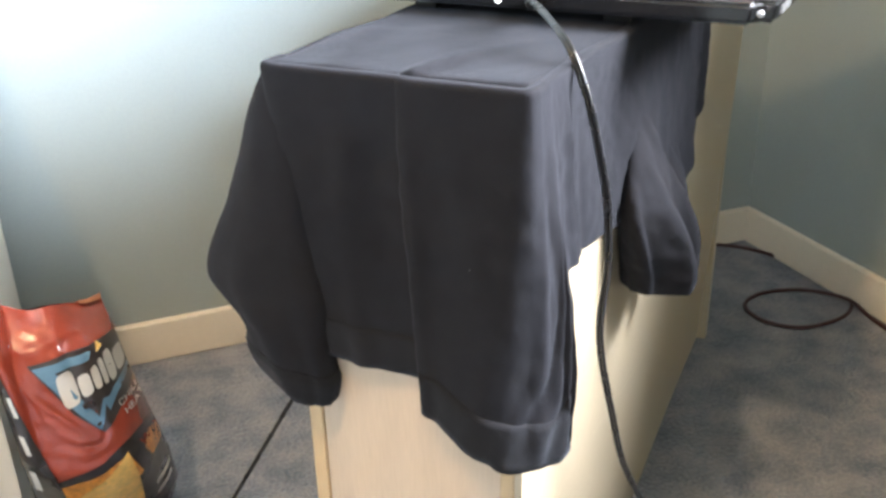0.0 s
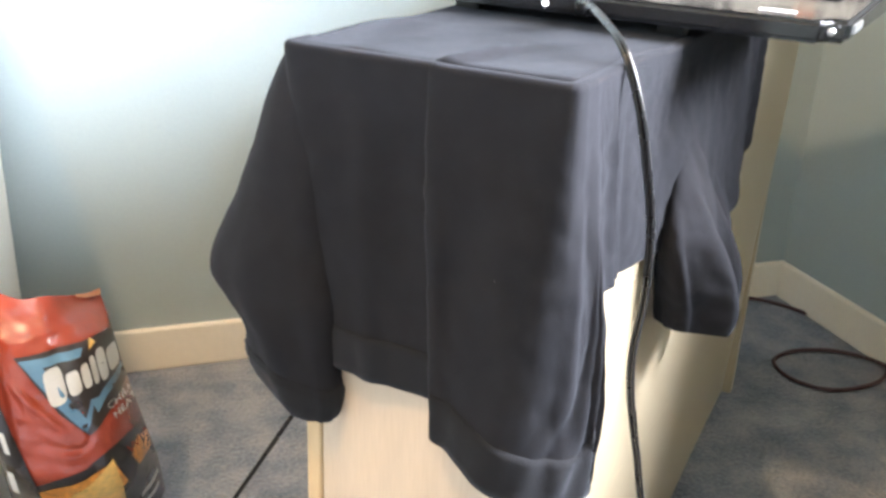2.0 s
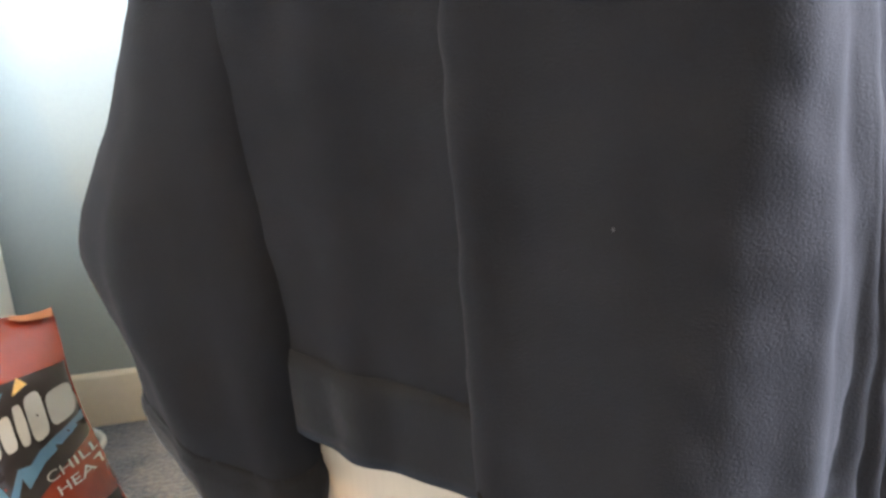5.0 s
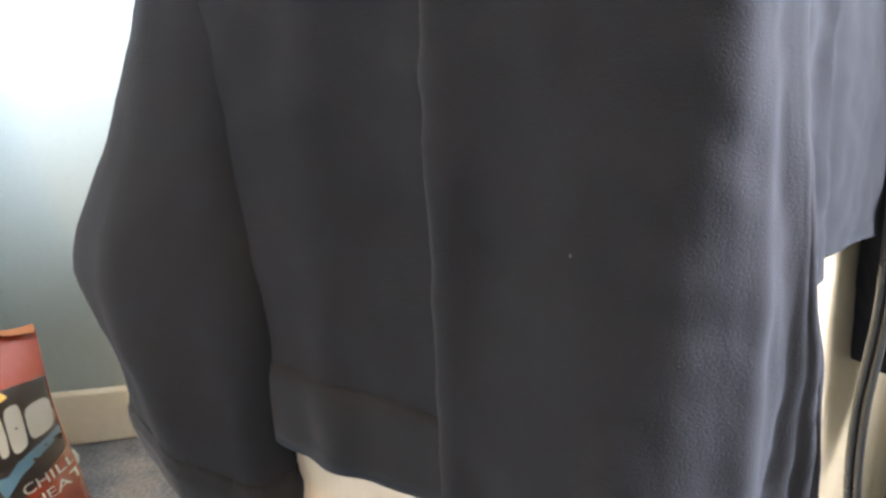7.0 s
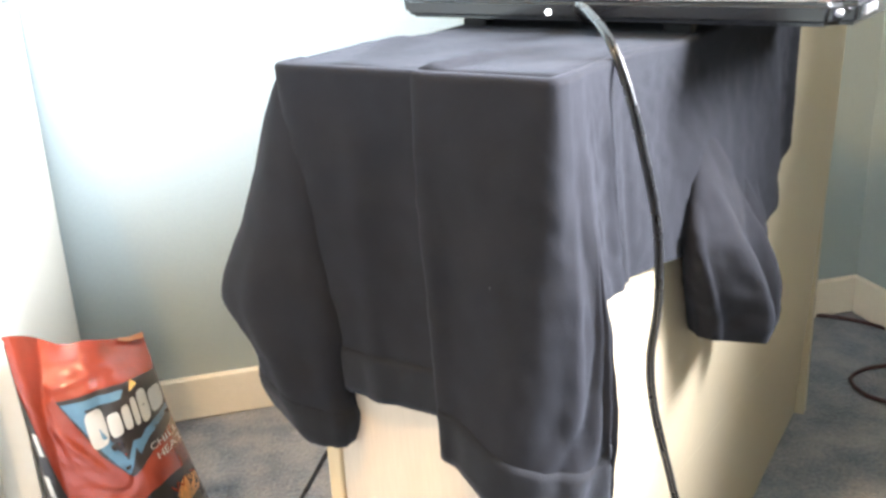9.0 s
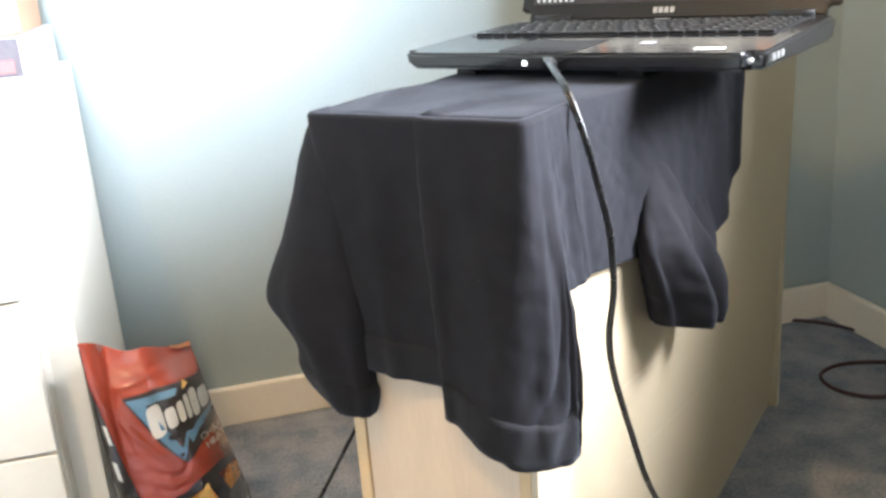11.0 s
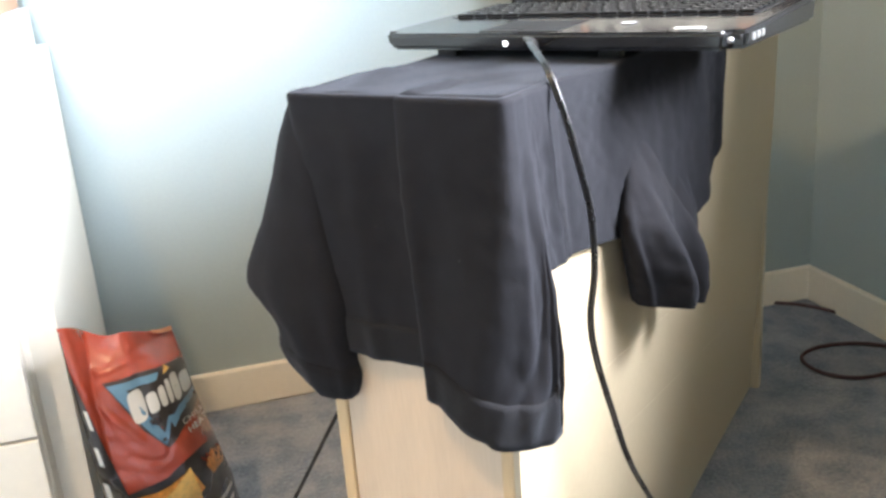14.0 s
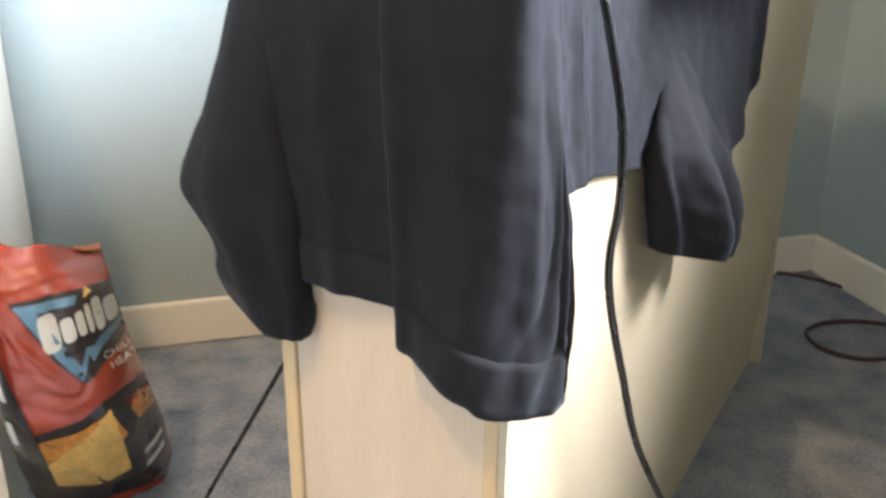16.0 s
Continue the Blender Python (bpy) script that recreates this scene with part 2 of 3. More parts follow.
# ---- ceiling lamp ----
lamp = thing("ceiling_lamp", (BULB.x, BULB.y, ROOM_H), "bare warm bulb in a white batten holder on the ceiling", "ceiling lamp")
for name, r1, r2, z0, z1, mat in (("rose", 0.050, 0.045, -0.018, 0.0, CEIL), ("holder", 0.020, 0.024, -0.060, -0.0185, CEIL), ("bulb", 0.018, 0.012, -0.085, -0.0605, WARM_GLASS)):
    b = bmesh.new()
    bmesh.ops.create_cone(b, cap_ends=True, segments=28, radius1=r1, radius2=r2, depth=z1 - z0)
    for v in b.verts:
        v.co.z += (z0 + z1) / 2
    bmesh.ops.bevel(b, geom=[e for e in b.edges if e.calc_face_angle(0) > 0.8], offset=0.003, segments=2, affect="EDGES")
    part(name, b, mat, lamp, smooth=False)

# ---- narrow cream cabinet under the laptop ----
BX0, BX1, BY1, BZ = -0.184, 0.012, 0.922, 0.660
cab = thing("cabinet", (0, 0, 0), "narrow cream painted cabinet standing askew to the walls", "cabinet")
part("end_panel", box((BX0 + 0.014, 0.003, 0.0), (BX1 - 0.020, 0.018, BZ - 0.012)), PALE_WOOD, cab, "pale beige wooden end panel")
part("edge_strip", box((BX0, 0.0, 0.0), (BX0 + 0.0135, 0.018, BZ - 0.012), 0.002), EDGE_WOOD, cab, "lighter wooden edge strip")
part("edge_strip", box((BX1 - 0.0195, 0.0, 0.0), (BX1 - 0.007, 0.018, BZ - 0.012), 0.002), EDGE_WOOD, cab, "darker wooden edge strip")
part("top_board", box((BX0, 0.0, BZ - 0.0115), (BX1, BY1, BZ), 0.003), CREAM, cab)
part("back_end", box((BX0, BY1 - 0.018, 0.0), (BX1 - 0.007, BY1, BZ - 0.012), 0.002), CREAM, cab)
part("inner_side", box((BX0, 0.0185, 0.0), (BX0 + 0.0135, BY1 - 0.0185, BZ - 0.012)), CREAM, cab)
# the broad side board bows slightly
rows = []
for i in range(25):
    y = lerp(0.0, BY1, i / 24)
    rows.append([(BX1 + 0.004 * math.sin(math.pi * y / BY1) - 0.022 * (1 - z / BZ) ** 1.5 * smooth01(0.2 + y) + d, y, z) for z in [BZ * k / 12 for k in range(13)] for d in (0,)])
b = grid(rows)
r = bmesh.ops.extrude_face_region(b, geom=list(b.faces))
for v in r["geom"]:
    if isinstance(v, bmesh.types.BMVert):
        v.co.x -= 0.006
board = part("side_board", b, CREAM, cab, "broad cream painted side board with faint pencil lines", smooth=False)


def side_x(y, z):
    return BX1 + 0.004 * math.sin(math.pi * y / BY1) - 0.022 * (1 - z / BZ) ** 1.5 * smooth01(0.2 + y)


for (y0, z0), (y1, z1) in (((0.03, 0.380), (0.42, 0.343)), ((0.20, 0.273), (0.76, 0.197))):
    rows = []
    for i in range(17):
        y, z = lerp(y0, y1, i / 16), lerp(z0, z1, i / 16)
        rows.append([(side_x(y, z) + 0.0006, y, z - 0.0005), (side_x(y, z) + 0.0006, y, z + 0.0005)])
    part("pencil_line", grid(rows), PENCIL, board)

# ---- black sweatshirt draped over the cabinet ----
shirt = thing("sweatshirt", (0, 0, BZ), "black cotton sweatshirt draped over the cabinet, sleeves hanging", "sweatshirt")
TOPZ = BZ + 0.006


def top_z(y):
    """The cloth stands fuller at the front end and is pressed flat under the laptop."""
    return TOPZ + 0.0065 * (1 - smooth01((y - 0.10) / 0.12))



def shirt_part(name, rows, mat, label="", close=False, thick=0.0025, parent=None):
    b = grid(rows, close=close)
    bmesh.ops.recalc_face_normals(b, faces=b.faces)
    for v in b.verts:
        v.co.z -= BZ
    ob = part(name, b, mat, parent or shirt, label, smooth=True)
    s = ob.modifiers.new("thickness", "SOLIDIFY")
    s.thickness, s.offset = thick, 0
    return ob


# how the cloth hangs round the front and the side: top x, top y, foot x, foot y, foot z
HANG = [
    (-0.200, 0.030, -0.186, 0.012, 0.470),
    (-0.196, 0.004, -0.160, -0.001, 0.445),
    (-0.150, 0.001, -0.130, -0.004, 0.441),
    (-0.110, 0.001, -0.100, -0.005, 0.439),
    (-0.080, 0.001, -0.060, -0.005, 0.437),
]
HANG_RIGHT = [
    (-0.089, 0.005, -0.068, 0.001, 0.440),
    (-0.078, -0.002, -0.061, -0.015, 0.418),
    (-0.055, -0.003, -0.047, -0.022, 0.412),
    (-0.020, -0.003, -0.016, -0.027, 0.397),
    (0.004, -0.0035, 0.006, -0.025, 0.389),
    (0.0125, -0.002, 0.022, -0.007, 0.383),
    (0.0155, 0.004, 0.036, 0.012, 0.383),
    (0.0160, 0.010, 0.0405, 0.020, 0.396),
    (0.0162, 0.016, 0.0445, 0.023, 0.446),
    (0.0164, 0.022, 0.039, 0.023, 0.502),
    (0.016, 0.029, 0.029, 0.030, 0.538),
    (0.016, 0.045, 0.022, 0.046, 0.522),
    (0.016, 0.080, 0.020, 0.085, 0.520),
    (0.016, 0.140, 0.020, 0.140, 0.512),
    (0.016, 0.210, 0.022, 0.205, 0.500),
    (0.016, 0.300, 0.032, 0.300, 0.478),
    (0.016, 0.400, 0.032, 0.420, 0.462),
    (0.016, 0.500, 0.022, 0.515, 0.482),
    (0.016, 0.560, 0.018, 0.565, 0.525),
    (0.016, 0.600, 0.016, 0.600, 0.620),
]


def hang_surface(table, n, levels, folds, ruffled=False):
    top = curve_points([(a, b, 0) for a, b, *_ in table], n)
    foot = curve_points([r[2:] for r in table], n)
    rows = []
    for i in range(n + 1):
        s = i / n * (len(table) - 1)
        j0, j1 = top[max(0, i - 1)], top[min(n, i + 1)]
        d = (j1 - j0)
        out = Vector((d.y, -d.x, 0)).normalized() if d.length > 1e-6 else Vector((0, -1, 0))
        lip = Vector((top[i].x, top[i].y, 0))
        tz = top_z(top[i].y)
        col = [lip - out * 0.0105 + Vector((0, 0, tz - 0.0014)), lip - out * 0.0055 + Vector((0, 0, tz - 0.0003))]
        for k in range(levels + 1):
            t = (k / levels) ** 1.5
            z = lerp(tz, foot[i].z, t)
            e = t ** 1.25
            p = Vector((lerp(top[i].x, foot[i].x, e), lerp(top[i].y, foot[i].y, e), z))
            p += out * 0.0036 * (math.sqrt(max(0.0, 1 - (1 - min(1.0, t * 70)) ** 2)) - 0.55)
            for at, wide, tall, a, lean in folds:
                p += out * tall * math.exp(-((s - at - lean * t) / wide) ** 2) * smooth01((t - a) * 3)
            q = noise.noise(Vector((p.x * 28, p.y * 28, p.z * 9))) * 0.0022 + noise.noise(p * 60) * 0.0011 + noise.noise(Vector((p.x * 40 + p.y * 40, p.z * 90, 5))) * 0.0009 * max(0.0, math.sin(s * 2.1))
            if ruffled:
                zone = smooth01((s - 2.2) / 1.5) * (1 - smooth01((s - 4.8) / 1.6))
                w = Vector((p.x * 34 + p.z * 15, p.z * 24, 2))
                q += zone * (0.0013 * abs(noise.noise(w)) + 0.0008 * noise.noise(w * 2.7) + 0.0003 * noise.noise(w * 7))
                q += (1 - zone) * smooth01((s - 9) / 2) * (0.0018 * abs(noise.noise(Vector((s * 2.0 - t * 5, t * 6, 4)))) + 0.0005 * noise.noise(Vector((s * 6, t * 30, 4))))
            p += out * q * smooth01(t * 5)
            col.append(p)
        rows.append(col)
    return rows


front_rows = hang_surface(HANG, 70, 60, [(1.6, 0.8, 0.0035, 0.0, 0.1), (2.35, 0.30, 0.0028, 0.02, 0.0), (3.2, 0.5, -0.0045, 0.0, 0.1), (2.9, 0.3, 0.0015, 0.5, 0.3)])
shirt_part("front_panel", front_rows, CLOTH)
side_rows = hang_surface(HANG_RIGHT, 260, 64, [(1.0, 0.45, 0.004, 0.0, 0.0), (2.0, 0.5, -0.002, 0.2, 0.0), (3.0, 0.7, 0.002, 0.3, 0.2), (13.0, 0.40, 0.0030, 0.5, -8.6), (12.2, 0.30, -0.0026, 0.5, -8.6), (15.4, 0.36, 0.0024, 0.55, -9.6), (9.6, 0.35, 0.0022, 0.6, -5.8), (8.2, 0.3, -0.0018, 0.6, -4.8), (6.3, 0.3, 0.0018, 0.25, -1.2), (11.4, 0.2, 0.004, 0.0, 0.3), (12.1, 0.14, -0.003, 0.1, 0.2), (14.2, 0.3, 0.004, 0.2, 0.3), (17.0, 0.3, 0.006, 0.2, -0.5), (18.2, 0.25, 0.005, 0.0, -0.4)], True)
shirt_part("side_panel", side_rows, CLOTH)

# hem bands, sewn on along the lower edge
for src, a, c, name in ((front_rows, 16, 70, "hem_band"), (side_rows, 14, 100, "hem_band")):
    rows = []
    for i in range(a, c + 1):
        col = src[i]
        n = len(col)
        d = src[min(i + 1, len(src) - 1)][n - 4] - src[max(i - 1, 0)][n - 4]
        out = Vector((d.y, -d.x, 0)).normalized()
        rows.append([col[k] + out * (0.0016 if 0 < k - (n - 7) else 0.0008) for k in range(n - 7, n)])
    shirt_part(name, rows, CLOTH_RIB, "ribbed black hem band")

# the cloth lying on the top
rows = []
for i in range(61):
    y = lerp(0.0035, 0.60, i / 60)
    row = []
    for k in range(31):
        x = lerp(-0.1965 - 0.016 * smooth01(y / 0.3), 0.0125, k / 30)
        ridge = 0.0055 * math.exp(-((x + 0.080 - 0.22 * y - 0.9 * y * y) / 0.0055) ** 2) * (1 - smooth01((y - 0.03) / 0.14)) * smooth01((y - 0.003) / 0.016)
        ridge += 0.004 * math.exp(-((x + 0.13 + 0.05 * math.sin(9 * y)) / 0.012) ** 2) * smooth01(y * 12) * (1 - smooth01((y - 0.1) / 0.1))
        edge = min(1, k / 30 / 0.03, (0.0125 - x) / 0.006, (y - 0.0035) / 0.006)
        q = noise.noise(Vector((x * 22, y * 16, 3))) * 0.0018 + noise.noise(Vector((x * 70, y * 70, 1))) * 0.0006
        row.append((x, y, top_z(y) - 0.001 * (1 - smooth01(edge)) + ridge + q * smooth01(edge)))
    rows.append(row)
shirt_part("top_panel", rows, CLOTH)
rows = []
for i in range(25):
    y = lerp(0.03, 0.60, i / 24)
    rows.append([(-0.197 - 0.016 * smooth01(y / 0.3) - 0.008 * (k / 10) - 0.002 * math.sin(30 * y) * k / 10, y, lerp(top_z(y) - 0.002, 0.55, k / 10)) for k in range(11)])
shirt_part("far_side_panel", rows, CLOTH)


def sleeve(stations, sides, n, folds, swirl=0.0, crumple=0.0):
    """A hanging sleeve: stations of centre (3), half-width along (3) and half-depth along (3)."""
    cs = curve_points([s[0] for s in stations], n)
    us = curve_points([s[1] for s in stations], n)
    vs = curve_points([s[2] for s in stations], n)
    rows = []
    for i in range(n + 1):
        t = i / n
        ring = []
        for k in range(sides):
            a = 2 * math.pi * k / sides
            f = 1.0
            for phase, width, tall, start in folds:
                g = (a - phase - swirl * t + math.pi) % (2 * math.pi) - math.pi
                f += tall * math.exp(-(g / width) ** 2) * smooth01((t - start) * 3)
            ca, sa = math.cos(a), math.sin(a)
            ca = math.copysign(abs(ca) ** 0.85, ca)
            p = cs[i] + us[i] * ca + vs[i] * sa * f
            q = noise.noise(Vector((p.x * 30, p.y * 30, p.z * 14)))
            q = q * 0.003 + crumple * (0.006 * abs(noise.noise(Vector((p.x * 20, p.y * 34 + p.z * 12, p.z * 16)))) + 0.0022 * noise.noise(p * 75))
            ring.append(p + (us[i] * ca + vs[i] * sa).normalized() * q)
        rows.append(ring)
    return rows


# sleeve that hangs off the front corner
L = [
    ((-0.193, 0.016, 0.668), (0.008, 0, 0), (0, 0.007, 0)),
    ((-0.196, 0.012, 0.635), (0.022, -0.005, 0), (0, 0.011, 0)),
    ((-0.202, 0.009, 0.590), (0.033, -0.007, -0.002), (0, 0.016, 0)),
    ((-0.208, 0.004, 0.540), (0.045, -0.006, -0.004), (0, 0.020, 0)),
    ((-0.211, -0.003, 0.492), (0.055, -0.002, -0.004), (0, 0.023, 0)),
    ((-0.192, -0.006, 0.458), (0.038, 0, -0.010), (0, 0.023, 0)),
    ((-0.189, -0.006, 0.432), (0.038, 0, -0.014), (0, 0.021, 0)),
    ((-0.186, -0.006, 0.412), (0.031, 0, -0.012), (0, 0.018, 0)),
    ((-0.181, -0.004, 0.399), (0.019, 0, -0.004), (0, 0.012, 0)),
    ((-0.182, -0.003, 0.406), (0.010, 0, 0), (0, 0.006, 0)),
]
lrows = sleeve(L, 48, 72, [(-1.75, 0.22, 0.18, 0.1), (-1.2, 0.18, -0.12, 0.2), (-0.6, 0.3, 0.10, 0.3), (-2.5, 0.3, 0.1, 0.3)], 0.4, 0.35)
shirt_part("sleeve", lrows, CLOTH, "hanging black sleeve with a gathered cuff", close=True)
rows = []
for i in range(46, 66):
    c = sum(lrows[i], Vector()) / len(lrows[i])
    puff = 0.0022 if i > 47 else 0.0005
    rows.append([p + (p - c).normalized() * (puff + 0.0006 * math.sin(k * 2.1)) for k, p in enumerate(lrows[i])])
shirt_part("cuff", rows, CLOTH_RIB, "ribbed black cuff", close=True)

# sleeve that hangs down the broad side
R = [
    ((0.016, 0.268, 0.585), (0, 0.026, -0.006), (0.004, 0, 0)),
    ((0.027, 0.268, 0.540), (0, 0.052, -0.010), (0.013, 0, 0)),
    ((0.036, 0.272, 0.498), (0, 0.076, -0.018), (0.021, 0, 0)),
    ((0.042, 0.280, 0.458), (0, 0.078, -0.024), (0.026, 0, 0)),
    ((0.044, 0.288, 0.426), (0, 0.071, -0.024), (0.026, 0, 0)),
    ((0.044, 0.292, 0.404), (0, 0.067, -0.022), (0.023, 0, 0)),
    ((0.043, 0.291, 0.408), (0, 0.062, -0.020), (0.019, 0, 0)),
    ((0.040, 0.290, 0.430), (0, 0.054, -0.018), (0.013, 0, 0)),
]
rrows = sleeve(R, 72, 80, [(2.15, 0.26, 0.75, 0.02), (2.75, 0.18, -0.4, 0.1), (1.45, 0.30, -0.75, 0.15), (0.85, 0.20, 0.65, 0.05), (0.42, 0.14, -0.5, 0.2), (1.75, 0.09, 0.30, 0.3), (0.1, 0.2, 0.5, 0.2), (-1.6, 0.3, 0.3, 0.1)], -0.25, 1.0)
shirt_part("sleeve", rrows, CLOTH, "short black sleeve hanging open down the side", close=True)
rows = []
for i in range(60, 69):
    c = sum(rrows[i], Vector()) / len(rrows[i])
    rows.append([p + (p - c).normalized() * 0.0016 for p in rrows[i]])
shirt_part("sleeve_hem", rows, CLOTH_RIB, "stitched black sleeve hem", close=True)
# loose lobe of cloth beside that sleeve
rows = []
for i in range(25):
    t = i / 24
    rows.append([(0.022 + 0.030 * math.sin(math.pi * (0.12 + 0.88 * k / 12)) * smooth01(t * 1.4) + 0.003 * math.sin(k * 1.3 + t * 4), lerp(0.325, 0.356 + 0.068 * math.sin(math.pi * min(1.0, 0.15 + 0.75 * t)), k / 12), lerp(0.545, 0.432 - 0.012 * k / 12, t)) for k in range(13)])
shirt_part("sleeve_flap", rows, CLOTH)

b = bmesh.new()
bmesh.ops.create_icosphere(b, subdivisions=1, radius=0.0004)
for v in b.verts:
    v.co = Vector((v.co.x, v.co.y * 0.5, v.co.z * 1.6)) + Vector((-0.021, -0.0225, 0.548 - BZ))
part("lint_speck", b, LINT, shirt, "pale speck of lint")

# ---- laptop ----
LX0, LX1, LY0, LY1 = -0.262, 0.139, 0.233, 0.513
LZ = TOPZ + 0.0065
LAP_C = Vector(((LX0 + LX1) / 2, (LY0 + LY1) / 2, 0))
lap = thing("laptop", (0, 0, LZ), "open glossy black laptop resting across the draped cabinet", "laptop")
lap.matrix_world = Matrix.Translation(LAP_C + Vector((0, 0, LZ))) @ Matrix.Rotation(radians(-2.4), 4, "Z") @ Matrix.Translation(-LAP_C)


def lp(name, b, mat, parent=None, label="", smooth=False):
    for v in b.verts:
        v.co.z -= LZ
    return part(name, b, mat, parent or lap, label, smooth)


ZB, ZF, ZR = LZ + 0.001, LZ + 0.021, LZ + 0.028


def deck_z(y):
    return lerp(ZF, ZR, (y - LY0) / (LY1 - LY0))


b = box((LX0, LY0, ZB), (LX1, LY1, ZF), 0)
for v in b.verts:
    if v.co.z > ZB + 0.001:
        v.co.z = deck_z(v.co.y)
    elif v.co.y < LY0 + 0.01:
        v.co.z += 0.003
    if v.co.z < ZF - 0.01:
        v.co.x *= 0.985
bmesh.ops.bevel(b, geom=[e for e in b.edges if abs((e.verts[0].co - e.verts[1].co).normalized().z) > 0.7], offset=0.016, segments=5, affect="EDGES")
bmesh.ops.bevel(b, geom=[e for e in b.edges if e.calc_face_angle(0) > 0.8], offset=0.004, segments=3, affect="EDGES")
base = lp("base", b, LAP)
for x in (LX0 + 0.075, LX1 - 0.137):
    for y in (LY0 + 0.03, LY1 - 0.03):
        lp("foot", box((x - 0.012, y - 0.006, LZ - 0.0065), (x + 0.012, y + 0.006, LZ + 0.002), 0.002), LAP_MATT, base)


def deck_plate(x0, x1, y0, y1, up, thick, bevel=0.001):
    b = box((x0, y0, -thick), (x1, y1, 0), bevel, 2)
    for v in b.verts:
        v.co.z += deck_z(v.co.y) + up
    return b


lp("keyboard_tray", deck_plate(LX0 + 0.022, LX1 - 0.022, LY0 + 0.122, LY1 - 0.035, 0.0004, 0.001), LAP_MATT)
lp("touchpad", deck_plate(LX0 + 0.125, LX0 + 0.215, LY0 + 0.030, LY0 + 0.088, 0.0006, 0.001), LAP_MATT, None, "matt black touchpad")
lp("touchpad_button", deck_plate(LX0 + 0.125, LX0 + 0.168, LY0 + 0.012, LY0 + 0.027, 0.0008, 0.001), LAP_MATT)
lp("touchpad_button", deck_plate(LX0 + 0.171, LX0 + 0.215, LY0 + 0.012, LY0 + 0.027, 0.0008, 0.001), LAP_MATT)
lp("power_button", deck_plate(LX0 + 0.196, LX0 + 0.214, LY1 - 0.030, LY1 - 0.018, 0.0010, 0.001, 0.0003), SILVER)
# stickers on the palm rest
for x, w, d, y in ((LX1 - 0.070, 0.028, 0.011, LY0 + 0.018), (LX0 + 0.262, 0.014, 0.016, LY0 + 0.055)):
    lp("sticker", deck_plate(x, x + w, y, y + d, 0.0009, 0.0004, 0.0001), WHITE_STICK if w > 0.02 else LEGEND, None, "white sticker" if w > 0.02 else "grey sticker")

# keys: six rows, all on shared meshes
KW, KD, KH = 0.0158, 0.0150, 0.0035


def key_mesh(w, name):
    b = box((-w / 2, -KD / 2, 0), (w / 2, KD / 2, KH), 0.0012, 2)
    for v in b.verts:
        if v.co.z > KH * 0.7:
            v.co.x *= 0.94
            v.co.y *= 0.92
    me = bpy.data.meshes.new(name)
    b.to_mesh(me)
    b.free()
    me.materials.append(KEY)
    return me


legend_mesh = bpy.data.meshes.new("legend")
b = box((-0.0014, -0.0020, 0), (0.0014, 0.0008, 0.0002))
b.to_mesh(legend_mesh)
b.free()
legend_mesh.materials.append(LEGEND)
PITCH = 0.0182
ky = LY0 + 0.133
ROWKEYS = [[1.3, 1, 1.2, 1.2, 5.6, 1.2, 1, 1, 1, 1, 1, 1.3, 1, 1], [2.2] + [1] * 10 + [2.4, 1, 1, 1, 1], [1.7] + [1] * 11 + [1.9, 1, 1, 1, 1], [1.4] + [1] * 12 + [1.2, 1, 1, 1, 1], [1] * 13 + [1.8, 1, 1, 1, 1], [1] * 19]
shapes = {}
for r, keys in enumerate(ROWKEYS):
    total = sum(keys)
    unit = (LX1 - LX0 - 0.052) / total
    x = LX0 + 0.026
    for w in keys:
        wide = round(w * unit - 0.0022, 4)
        if wide not in shapes:
            shapes[wide] = key_mesh(wide, "key")
        k = new("key", shapes[wide])
        k.parent = lap
        y = ky + r * PITCH * 1.02
        k.location = (x + w * unit / 2, y, deck_z(y) + 0.0003 - LZ)
        g = new("legend", legend_mesh)
        g.parent = k
        g.location = (-wide * 0.2, 0.002, KH)
        x += w * unit

# front lamp, side sockets
b = bmesh.new()
bmesh.ops.create_uvsphere(b, u_segments=14, v_segments=8, radius=0.0027)
for v in b.verts:
    v.co = Vector((v.co.x - 0.099, v.co.y * 0.4 + LY0 - 0.0005, v.co.z * 0.9 + LZ + 0.011))
lp("lamp", b, LED, None, "small white glowing lamp", True)
for i in range(3):
    lp("socket", box((LX1 - 0.003, LY0 + 0.030 + 0.014 * i, LZ + 0.010), (LX1 + 0.0008, LY0 + 0.037 + 0.014 * i, LZ + 0.017), 0.0012), SILVER, None, "small metal socket")
b = bmesh.new()
bmesh.ops.create_uvsphere(b, u_segments=12, v_segments=8, radius=0.003)
for v in b.verts:
    v.co += Vector((LX1 - 0.012, LY0 + 0.0022, LZ + 0.014))
lp("corner_lamp", b, SILVER, None, "", True)

b = box((LX0 - 0.016, LY0 + 0.186, LZ + 0.006), (LX0 + 0.004, LY0 + 0.226, LZ + 0.020), 0.004, 3)
lp("plug", b, LAP_MATT, None, "black plug in the side socket")

# lid, leaning back, built upright and then turned about the hinge
lid = new("lid")
lid.parent = lap
lid.matrix_local = Matrix.Translation((0, LY1 - 0.006, ZR - LZ - 0.005)) @ Matrix.Rotation(radians(-24), 4, "X")
LH = 0.252


def lid_part(name, b, mat, label="", parent=None):
    return part(name, b, mat, parent or lid, label)


